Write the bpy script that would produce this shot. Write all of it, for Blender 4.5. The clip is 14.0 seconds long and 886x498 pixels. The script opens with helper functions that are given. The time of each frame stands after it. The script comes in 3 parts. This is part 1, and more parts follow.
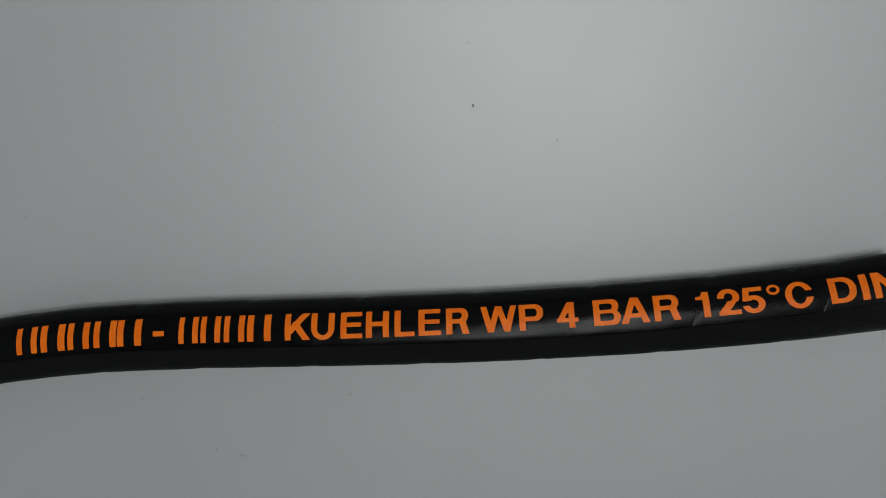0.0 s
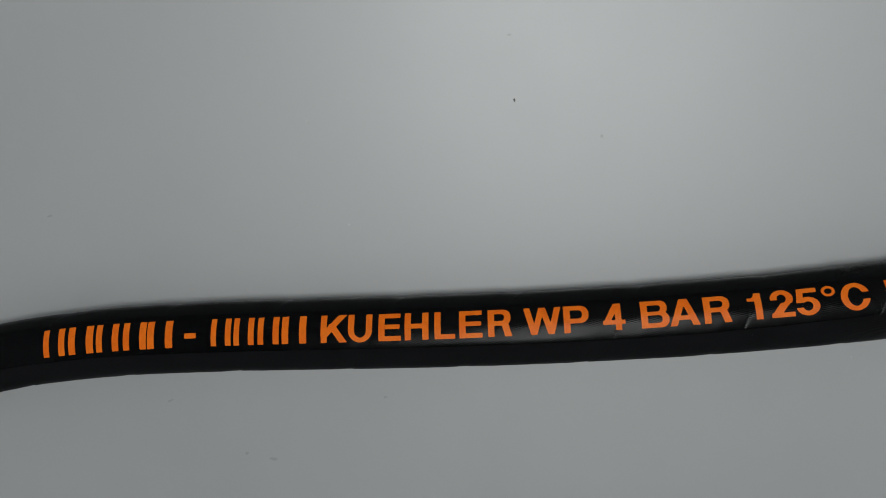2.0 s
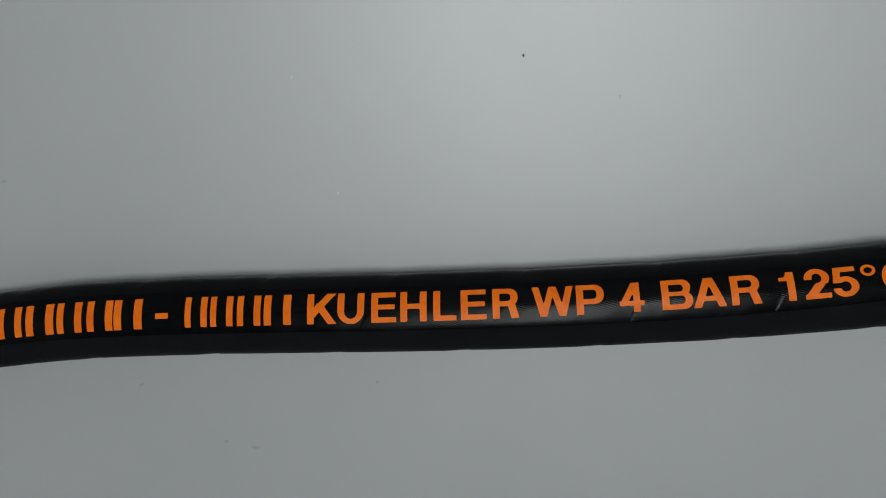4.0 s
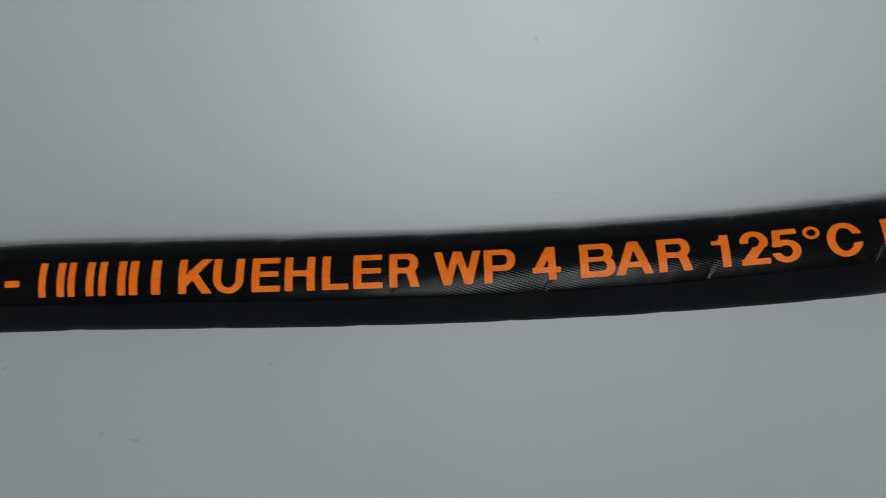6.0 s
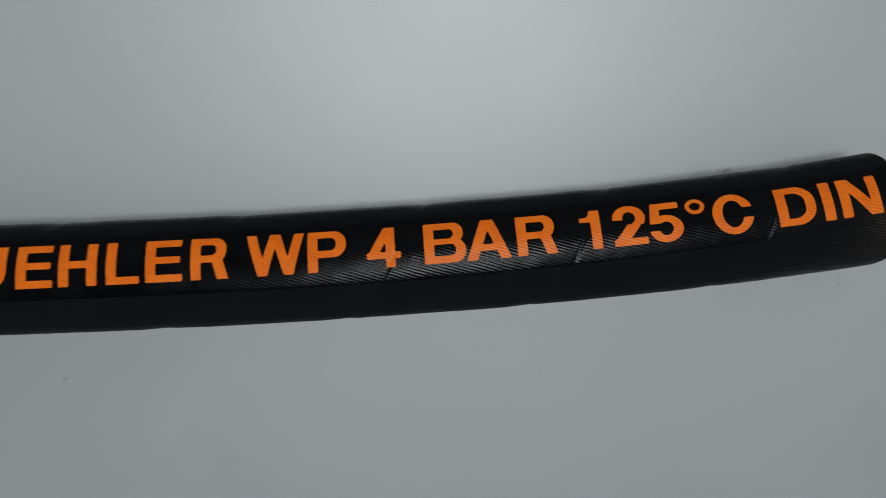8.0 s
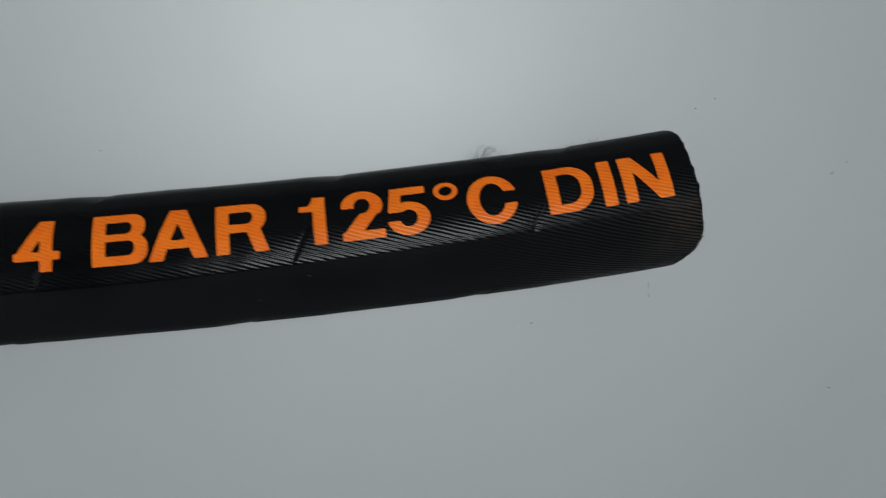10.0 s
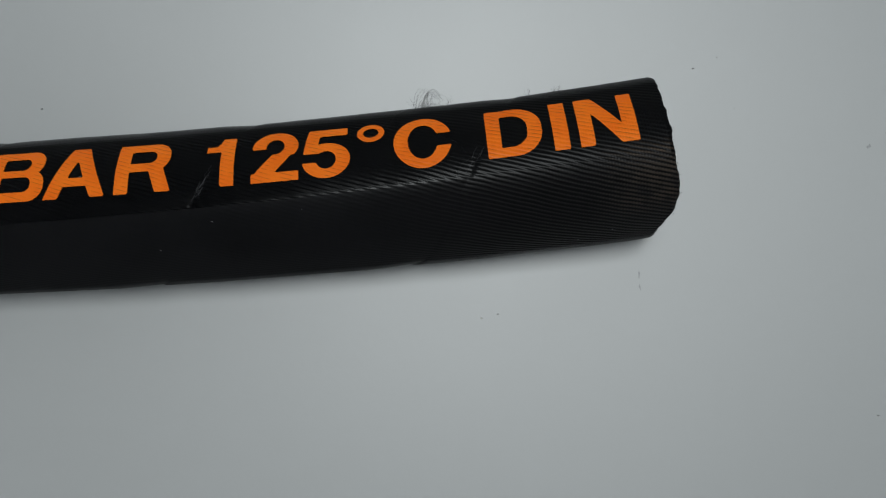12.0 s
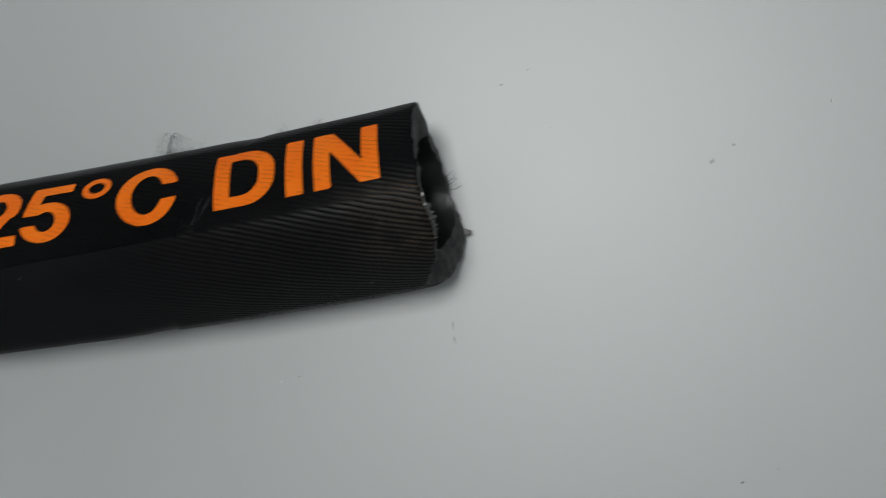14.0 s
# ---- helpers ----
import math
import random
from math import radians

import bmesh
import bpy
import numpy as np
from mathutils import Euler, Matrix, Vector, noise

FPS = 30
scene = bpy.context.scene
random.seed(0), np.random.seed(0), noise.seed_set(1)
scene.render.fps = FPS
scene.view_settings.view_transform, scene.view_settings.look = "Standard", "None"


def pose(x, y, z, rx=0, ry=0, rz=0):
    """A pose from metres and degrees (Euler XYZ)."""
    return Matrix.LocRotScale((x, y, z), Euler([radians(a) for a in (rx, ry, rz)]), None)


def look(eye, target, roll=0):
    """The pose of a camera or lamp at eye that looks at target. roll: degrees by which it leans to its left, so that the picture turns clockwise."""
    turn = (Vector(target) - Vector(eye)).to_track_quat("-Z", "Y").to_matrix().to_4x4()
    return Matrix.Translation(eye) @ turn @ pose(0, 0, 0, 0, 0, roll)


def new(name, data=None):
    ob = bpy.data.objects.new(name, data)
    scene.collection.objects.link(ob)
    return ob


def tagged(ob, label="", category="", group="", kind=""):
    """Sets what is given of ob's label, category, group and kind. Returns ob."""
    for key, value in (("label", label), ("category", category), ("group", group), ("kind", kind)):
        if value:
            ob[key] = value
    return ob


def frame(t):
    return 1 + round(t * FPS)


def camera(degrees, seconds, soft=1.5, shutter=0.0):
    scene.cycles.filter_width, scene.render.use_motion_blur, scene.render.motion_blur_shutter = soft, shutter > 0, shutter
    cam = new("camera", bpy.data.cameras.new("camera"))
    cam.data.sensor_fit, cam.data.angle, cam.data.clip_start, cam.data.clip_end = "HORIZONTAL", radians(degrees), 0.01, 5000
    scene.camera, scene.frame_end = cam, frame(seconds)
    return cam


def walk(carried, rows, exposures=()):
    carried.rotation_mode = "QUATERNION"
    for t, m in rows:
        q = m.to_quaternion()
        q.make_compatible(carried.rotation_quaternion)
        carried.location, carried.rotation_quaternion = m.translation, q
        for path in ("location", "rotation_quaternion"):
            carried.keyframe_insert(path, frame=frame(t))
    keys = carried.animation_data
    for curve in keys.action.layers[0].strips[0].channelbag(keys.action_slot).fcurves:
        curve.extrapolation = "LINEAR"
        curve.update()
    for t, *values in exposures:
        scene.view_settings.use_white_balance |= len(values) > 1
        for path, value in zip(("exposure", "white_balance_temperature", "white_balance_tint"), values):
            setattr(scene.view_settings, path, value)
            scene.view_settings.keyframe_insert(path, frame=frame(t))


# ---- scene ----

# ---------------------------------------------------------------- camera
cam = camera(58.27, 14.0, soft=1.0, shutter=0.5)
ROWS = [
    (0, 0.02350, 0.09039, 0.32608, -10.837, 6.054, -4.403),
    (0.5, 0.01995, 0.08490, 0.32555, -9.736, 6.396, -4.350),
    (1, 0.01554, 0.08467, 0.32396, -9.678, 6.345, -4.287),
    (1.5, 0.01168, 0.09172, 0.31996, -11.135, 6.227, -4.444),
    (2, 0.00730, 0.09381, 0.31719, -11.636, 6.125, -4.478),
    (4.5, -0.00281, 0.08721, 0.27953, -14.242, 4.702, -3.759),
    (5, 0.00261, 0.07938, 0.27209, -13.768, 4.497, -3.604),
    (5.5, 0.00981, 0.07013, 0.26527, -12.908, 4.030, -3.364),
    (6, 0.02061, 0.06405, 0.25743, -12.794, 3.648, -3.201),
    (6.5, 0.02743, 0.05905, 0.24976, -12.806, 2.244, -2.869),
    (7, 0.03784, 0.05461, 0.23944, -12.887, 2.392, -2.897),
    (9.5, 0.07093, 0.03178, 0.18606, -9.978, -7.281, -3.166),
    (10, 0.09476, 0.02279, 0.17920, -7.698, -5.778, -2.987),
    (10.5, 0.11268, 0.01756, 0.17226, -8.428, -3.601, -2.553),
    (11, 0.12340, 0.00785, 0.16613, -6.390, -1.318, -2.293),
    (11.5, 0.12897, -0.00307, 0.16186, -2.374, 1.233, -2.117),
    (12, 0.12915, -0.00844, 0.16019, 0.112, 2.965, -1.814),
    (12.5, 0.13525, -0.00852, 0.16059, 0.529, 4.961, -1.905),
    (13, 0.14666, -0.00801, 0.15869, 0.769, 5.575, -2.419),
    (13.5, 0.16195, -0.00849, 0.14914, 1.820, 6.217, -3.617),
    (14, 0.18012, -0.00445, 0.13629, 0.733, 8.829, -4.854),
]
EXPOSURES = [(0.0, -0.20, 6750, 11.5), (2.0, -0.14, 6750, 11.5), (5.0, -0.04, 6550, 10), (7.0, -0.01, 6500, 9.5), (9.5, 0.02, 6450, 9), (10.5, 0.09, 6450, 9), (11.0, 0.05, 6500, 9), (12.5, 0.01, 6550, 9.5), (13.5, 0.02, 6650, 10), (14.0, 0.09, 6750, 10.5)]
walk(cam, [(t, pose(x, y, z, a, b, c)) for t, x, y, z, a, b, c in ROWS], EXPOSURES)

# ---------------------------------------------------------------- light
world = bpy.data.worlds.new("room_air")
scene.world = world
world.use_nodes = True
world.node_tree.nodes["Background"].inputs[0].default_value = (0.80, 0.88, 1.0, 1)
world.node_tree.nodes["Background"].inputs[1].default_value = 0.015


def area_lamp(name, place, target, size, watts, colour):
    data = bpy.data.lights.new(name, "AREA")
    data.shape, data.energy, data.color = "RECTANGLE", watts, colour
    data.size, data.size_y = size
    ob = new(name, data)
    ob.matrix_world = look(place, target)
    return ob


# unseen overhead area light, added to stand in for a light carried at the camera
area_lamp("overhead_stand_in", (0.13, 0.33, 2.40), (0.13, 0.3299, 0.0), (0.6, 0.6), 27.3, (0.93, 0.985, 1.0))

# ---------------------------------------------------------------- materials


def material(name):
    m = bpy.data.materials.new(name)
    m.use_nodes = True
    return m, m.node_tree, m.node_tree.nodes["Principled BSDF"]


class Net:
    """Short names for the nodes of one material."""

    def __init__(self, tree):
        self.t = tree

    def put(self, sock, value):
        if isinstance(value, bpy.types.NodeSocket):
            self.t.links.new(value, sock)
        else:
            sock.default_value = value

    def math(self, op, a, b=0.0, c=0.0):
        n = self.t.nodes.new("ShaderNodeMath")
        n.operation = op
        for k, v in enumerate((a, b, c)):
            self.put(n.inputs[k], v)
        return n.outputs[0]

    def uv(self):
        n = self.t.nodes.new("ShaderNodeUVMap")
        n.uv_map = "UVMap"
        s = self.t.nodes.new("ShaderNodeSeparateXYZ")
        self.t.links.new(n.outputs[0], s.inputs[0])
        return n.outputs[0], s.outputs[0], s.outputs[1]

    def place(self):
        return self.t.nodes.new("ShaderNodeTexCoord").outputs["Object"]

    def noise(self, vec, scale, detail=3.0, rough=0.55):
        n = self.t.nodes.new("ShaderNodeTexNoise")
        self.put(n.inputs["Vector"], vec)
        n.inputs["Scale"].default_value = scale
        n.inputs["Detail"].default_value = detail
        n.inputs["Roughness"].default_value = rough
        return n.outputs[0]

    def step(self, v, lo, hi, a=0.0, b=1.0):
        n = self.t.nodes.new("ShaderNodeMapRange")
        n.interpolation_type = "SMOOTHSTEP"
        for k, val in enumerate((v, lo, hi, a, b)):
            self.put(n.inputs[k], val)
        return n.outputs[0]

    def mix(self, fac, a, b):
        n = self.t.nodes.new("ShaderNodeMix")
        n.data_type = "RGBA"
        self.put(n.inputs[0], fac)
        self.put(n.inputs[6], a)
        self.put(n.inputs[7], b)
        return n.outputs[2]

    def bump(self, height, distance, strength=1.0, normal=None):
        n = self.t.nodes.new("ShaderNodeBump")
        n.inputs["Strength"].default_value = strength
        n.inputs["Distance"].default_value = distance
        self.put(n.inputs["Height"], height)
        if normal is not None:
            self.put(n.inputs["Normal"], normal)
        return n.outputs[0]


CORD = 0.00074      # distance between the cords of the cloth wrap
SLOPE = radians(20)


def cloth(net):
    """Relief of the wrapped cloth: slanting cords, crossed by a finer thread; 0 to 1."""
    vec, x, y = net.uv()
    wob = net.math("MULTIPLY", net.math("SUBTRACT", net.noise(vec, 90, 2), 0.5), 0.0007)
    s = net.math("ADD", net.math("ADD", net.math("MULTIPLY", x, math.sin(SLOPE)), net.math("MULTIPLY", y, math.cos(SLOPE))), wob)
    d = net.math("SUBTRACT", net.math("MULTIPLY", x, math.cos(SLOPE)), net.math("MULTIPLY", y, math.sin(SLOPE)))
    cord = net.math("SINE", net.math("MULTIPLY", s, 2 * math.pi / CORD))
    cord = net.math("MULTIPLY_ADD", cord, 0.5, 0.5)
    row = net.math("MULTIPLY", net.math("FLOOR", net.math("DIVIDE", s, CORD)), 0.5)
    thread = net.math("SINE", net.math("MULTIPLY", net.math("ADD", net.math("DIVIDE", d, 0.00052), row), 2 * math.pi))
    thread = net.math("MULTIPLY_ADD", thread, 0.5, 0.5)
    clear = net.math("MAXIMUM", net.step(net.noise(vec, 60, 3), 0.35, 0.6), net.step(x, 0.135, 0.155))
    thread = net.math("MULTIPLY", thread, clear)
    return vec, x, y, cord, net.math("ADD", net.math("MULTIPLY", cord, 0.55), net.math("MULTIPLY", thread, net.step(x, 0.140, 0.157, 0.08, 0.28)))


def rubber_cloth():
    m, tree, b = material("cloth_wrapped_rubber")
    net = Net(tree)
    vec, x, y, cord, relief = cloth(net)
    big = net.noise(vec, 55, 4)
    fine = net.noise(vec, 900, 2)
    base = net.mix(net.step(big, 0.3, 0.7), (0.0003, 0.0004, 0.0007, 1), (0.0008, 0.0009, 0.0014, 1))
    base = net.mix(net.math("MULTIPLY", net.step(fine, 0.45, 0.75), 0.35), base, (0.0028, 0.0028, 0.0033, 1))
    # brownish dust rubbed into the cords beside the cut end
    near = net.math("MULTIPLY", net.step(x, 0.146, 0.158), net.math("MULTIPLY", net.step(y, -0.0125, -0.007), net.step(y, 0.003, -0.002)))
    rub = net.math("MULTIPLY", near, net.step(net.noise(vec, 260, 4), 0.30, 0.58))
    base = net.mix(net.math("MULTIPLY", net.math("MULTIPLY", rub, net.step(relief, 0.25, 0.75)), 0.85), base, (0.110, 0.076, 0.050, 1))
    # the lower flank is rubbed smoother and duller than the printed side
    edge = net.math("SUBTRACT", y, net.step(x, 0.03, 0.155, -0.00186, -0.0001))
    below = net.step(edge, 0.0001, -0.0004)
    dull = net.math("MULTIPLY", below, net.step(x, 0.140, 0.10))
    # towards the cut, light catching the raised cords is painted into the colour
    lit_cords = net.math("MULTIPLY", net.math("MULTIPLY", below, net.step(x, 0.10, 0.140)), net.step(relief, 0.2, 0.8))
    base = net.mix(net.math("MULTIPLY", lit_cords, net.step(big, 0.2, 0.8, 0.6, 1.0)), base, (0.0230, 0.0215, 0.0212, 1))
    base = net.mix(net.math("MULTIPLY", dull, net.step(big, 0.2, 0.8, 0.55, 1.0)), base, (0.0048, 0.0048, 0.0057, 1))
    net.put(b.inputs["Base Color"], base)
    rough = net.math("ADD", net.step(big, 0.3, 0.75, 0.19, 0.28), net.math("ADD", net.math("MULTIPLY", dull, 0.2), net.step(x, 0.10, 0.15, 0.0, 0.10)))
    net.put(b.inputs["Roughness"], rough)
    facing = tree.nodes.new("ShaderNodeLayerWeight")
    facing.inputs["Blend"].default_value = 0.5
    net.put(b.inputs["Specular IOR Level"], net.step(facing.outputs["Facing"], 0.25, 0.65, 0.105, 0.022))
    amount = net.math("SUBTRACT", net.step(x, 0.11, 0.15, 1.0, 1.6), net.math("MULTIPLY", dull, 0.65))
    # the shoulder above the print is worn smooth
    amount = net.math("MULTIPLY", amount, net.step(y, 0.0105, 0.0135, 1.0, 0.35))
    height = net.math("MULTIPLY", relief, amount)
    n = net.bump(height, 0.00005, 1.0)
    n = net.bump(fine, 0.00003, 0.25, n)
    net.put(b.inputs["Normal"], n)
    return m


def orange_ink():
    m, tree, b = material("orange_printing_ink")
    net = Net(tree)
    vec, x, y, cord, relief = cloth(net)
    big = net.noise(vec, 120, 4)
    base = net.mix(net.step(big, 0.3, 0.72), (0.84, 0.145, 0.006, 1), (0.91, 0.190, 0.010, 1))
    # ink missing in the valleys between the cords
    gap = net.math("MULTIPLY", net.step(cord, 0.22, 0.02), net.step(net.noise(vec, 420, 3), 0.40, 0.62))
    worn = net.step(net.noise(vec, 700, 4), 0.70, 0.82)
    base = net.mix(net.math("MULTIPLY", net.math("MAXIMUM", gap, worn), net.step(x, 0.09, 0.14, 0.30, 0.38)), base, (0.05, 0.018, 0.008, 1))
    net.put(b.inputs["Base Color"], base)
    b.inputs["Roughness"].default_value = 0.30
    b.inputs["Specular IOR Level"].default_value = 0.15
    net.put(b.inputs["Normal"], net.bump(relief, 0.00008, 1.0))
    return m


def cut_rubber():
    m, tree, b = material("cut_rubber")
    net = Net(tree)
    p = net.place()
    net.put(b.inputs["Base Color"], net.mix(net.step(net.noise(p, 700, 4), 0.35, 0.7), (0.010, 0.010, 0.0105, 1), (0.045, 0.045, 0.046, 1)))
    b.inputs["Roughness"].default_value = 0.62
    net.put(b.inputs["Normal"], net.bump(net.noise(p, 1500, 4), 0.0004, 0.7))
    return m


def bore_rubber():
    m, tree, b = material("bore_rubber")
    net = Net(tree)
    p = net.place()
    net.put(b.inputs["Base Color"], net.mix(net.noise(p, 300, 3), (0.008, 0.008, 0.0085, 1), (0.016, 0.016, 0.017, 1)))
    b.inputs["Roughness"].default_value = 0.34
    net.put(b.inputs["Normal"], net.bump(net.noise(p, 400, 3), 0.0003, 0.4))
    return m


def plain(name, colour, rough=0.7, scale=600, film=False):
    """One rough colour with fine variation; film: a thin layer that keeps the gloss of the laminate below it."""
    m, tree, b = material(name)
    net = Net(tree)
    n = net.noise(net.place(), scale, 3)
    dark = tuple(c * 0.7 for c in colour[:3]) + (1,)
    net.put(b.inputs["Base Color"], net.mix(n, dark, (*colour[:3], 1)))
    b.inputs["Roughness"].default_value = rough
    if film:
        b.inputs["IOR"].default_value = 1.8
        b.inputs["Specular IOR Level"].default_value = 0.8
    return m


def white_board():
    m, tree, b = material("white_laminate")
    net = Net(tree)
    p = net.place()
    cloud = net.noise(p, 9, 5, 0.6)
    base = net.mix(net.step(cloud, 0.3, 0.7), (0.325, 0.336, 0.338, 1), (0.343, 0.353, 0.355, 1))
    smear = net.step(net.noise(p, 34, 5, 0.65), 0.63, 0.78)
    base = net.mix(net.math("MULTIPLY", smear, 0.16), base, (0.215, 0.222, 0.226, 1))
    dots = net.step(net.noise(p, 420, 2), 0.745, 0.80)
    base = net.mix(net.math("MULTIPLY", dots, 0.25), base, (0.175, 0.17, 0.168, 1))
    net.put(b.inputs["Base Color"], base)
    net.put(b.inputs["Roughness"], net.step(cloud, 0.3, 0.7, 0.495, 0.525))
    b.inputs["IOR"].default_value = 1.8
    b.inputs["Specular IOR Level"].default_value = 1.0
    net.put(b.inputs["Normal"], net.bump(net.noise(p, 700, 3), 0.0001, 0.12))
    return m


RUBBER, INK, CUT, BORE, BOARD = rubber_cloth(), orange_ink(), cut_rubber(), bore_rubber(), white_board()
PAINT = plain("wall_paint", (0.70, 0.71, 0.72), 0.85, 6)
LINT = plain("grey_lint", (0.075, 0.075, 0.075), 0.9)
CRUMB = plain("dark_crumb", (0.20, 0.197, 0.195), 0.8)
GREYCRUMB = plain("grey_crumb", (0.30, 0.298, 0.295), 0.6, 600, True)
PALE = plain("pale_fleck", (0.9, 0.88, 0.84), 0.6)
GREYCORD = plain("pale_cord", (0.22, 0.215, 0.21), 0.4)
SCUFF = plain("pale_scuff", (0.075, 0.075, 0.08), 0.45)
FAINT = plain("faint_grime", (0.322, 0.331, 0.333), 0.51, 900, True)
GRIME = plain("grey_grime", (0.262, 0.27, 0.274), 0.53, 1500, True)

# ---------------------------------------------------------------- building helpers


def mesh_object(name, bm, mat, parent=None, label="", smooth=False):
    me = bpy.data.meshes.new(name)
    bm.to_mesh(me)
    bm.free()
    me.materials.append(mat)
    if smooth:
        me.polygons.foreach_set("use_smooth", [True] * len(me.polygons))
    ob = new(name, me)
    ob.parent = parent
    if label:
        tagged(ob, label)
    return ob


def part(name, bm, mat, parent, label="", smooth=False):
    return mesh_object(name, bm, mat, parent, label, smooth)


def box(lo, hi):
    bm = bmesh.new()
    bmesh.ops.create_cube(bm, size=1)
    for v in bm.verts:
        v.co = [lo[k] + (v.co[k] + 0.5) * (hi[k] - lo[k]) for k in range(3)]
    return bm


# ---------------------------------------------------------------- the setting
X0, X1, Y0, Y1, TOP = -1.3, 1.5, -1.2, 1.5, 2.46
tagged(mesh_object("tabletop", box((X0, Y0, -0.028), (X1, Y1, 0.0)), BOARD), "matt pale grey-white laminate tabletop with faint smudges", "tabletop", kind="structure")
# walls and ceiling stay out of view; added, pale enough to fill the shadows
for nm, lo, hi in (
    ("wall_north", (X0, Y1, -0.028), (X1, Y1 + 0.1, TOP)),
    ("wall_south", (X0, Y0 - 0.1, -0.028), (X1, Y0, TOP)),
    ("wall_east", (X1, Y0 - 0.1, -0.028), (X1 + 0.1, Y1 + 0.1, TOP)),
    ("wall_west", (X0 - 0.1, Y0 - 0.1, -0.028), (X0, Y1 + 0.1, TOP)),
    ("ceiling", (X0 - 0.1, Y0 - 0.1, TOP), (X1 + 0.1, Y1 + 0.1, TOP + 0.1)),
):
    tagged(mesh_object(nm, box(lo, hi), PAINT), "plain pale grey surface, unseen, added to close the room and bounce light", nm.split("_")[0], kind="structure")

# ---------------------------------------------------------------- the hose
R, BORE_R = 0.0140, 0.0090
PITCH, FIRST = 0.0468, 0.0337
BENDS = (0.0847, 0.0321, -0.0214, 0.0332)
LEFT = -0.31


def axis(u):
    """Centre line of the hose on the table: y and its slope; straight past the bend."""
    w = max(u, LEFT)
    v = w / 0.2
    y = sum(c * 0.1 * v ** (k + 2) for k, c in enumerate(BENDS))
    dy = sum(c * 0.1 * (k + 2) * v ** (k + 1) / 0.2 for k, c in enumerate(BENDS))
    return y + (u - w) * dy, dy


def smooth01(v):
    v = min(1.0, max(0.0, v))
    return v * v * (3 - 2 * v)


def facet(a, lo, hi, depth):
    if lo < a < hi:
        q = (2 * a - lo - hi) / (hi - lo)
        return -depth * (1 - q * q)
    return 0.0


def radius(u, a):
    """Outer radius at u along the hose and the angle a from straight up."""
    d = math.degrees(a)
    crease = -7.6 + 7.2 * smooth01((u - 0.03) / 0.125)
    r = R + 0.00022
    r += facet(d, crease, 57, 0.00050) + facet(d, -74, crease, 0.00048)
    r += facet(d, 57, 120, 0.00024) + 0.00044 * math.exp(-(((d - 92) / 30) ** 2))
    p = (u - FIRST - PITCH * a / (2 * math.pi)) / PITCH
    p -= math.floor(p)
    # the laps stand out at the flanks and are pressed nearly flat between them
    lap = 0.30 + 0.70 * smooth01((abs(d - 2) - 60) / 24)
    r -= lap * 0.00034 * smooth01((p - 0.80) / 0.20)
    r -= lap * 0.00012 * (1 - smooth01(p / 0.25))
    shown = 0.1 + 0.9 * smooth01((d + 14) / 12) * (1 - smooth01((d - 20) / 22))
    shown *= 0.18 + 0.82 * smooth01((u - 0.01) / 0.02)
    r -= 0.00011 * shown * math.exp(-((min(p, 1 - p) / 0.008) ** 2))
    r += 0.00016 * noise.noise((u * 38, math.cos(a) * 0.9, math.sin(a) * 0.9))
    r += 0.00004 * noise.noise((u * 260, math.cos(a) * 4, math.sin(a) * 4))
    # the cut end flares a little on the far side
    r += 0.00020 * smooth01((u - 0.148) / 0.012) * math.exp(-(((d - 82) / 26) ** 2))
    if d > 150 or d < -150:
        r = min(r, R / max(0.2, -math.cos(a)))
    return r


def place(u, a, r):
    y, dy = axis(u)
    q = 1 / math.sqrt(1 + dy * dy)
    s = r * math.sin(a)
    return Vector((u - dy * q * s, y + q * s, R + r * math.cos(a)))


def end_of(a):
    """Where the ragged cut ends, by the angle."""
    d = math.degrees(a)
    u = 0.1609 + 0.0017 * (math.exp(-(((d + 152) / 19) ** 2)) + math.exp(-(((d - 208) / 19) ** 2))) - 0.0006 * math.exp(-(((d - 115) / 22) ** 2))
    u += 0.0005 * math.exp(-(((d + 27) / 17) ** 2)) + 0.0005 * math.exp(-(((d - 74) / 13) ** 2))
    u -= 0.0034 * math.exp(-(((d + 80) / 25) ** 2))
    u += 0.00035 * noise.noise((math.cos(a) * 5, math.sin(a) * 5, 3.1)) + 0.00022 * noise.noise((math.cos(a) * 19, math.sin(a) * 19, 7.7))
    return u


def angle_steps(n):
    return [-math.pi + 2 * math.pi * k / n for k in range(n)]


hose = new("hose")
hose.location = (0, 0, 0)
tagged(hose, "black cloth-wrapped rubber hose with orange printing on a pale tabletop", "hose")

AROUND = 180
ANGLES = angle_steps(AROUND)
STOPS = [-0.62 + 0.01 * k for k in range(34)] + [-0.28 + 0.0004 * k for k in range(1101)]


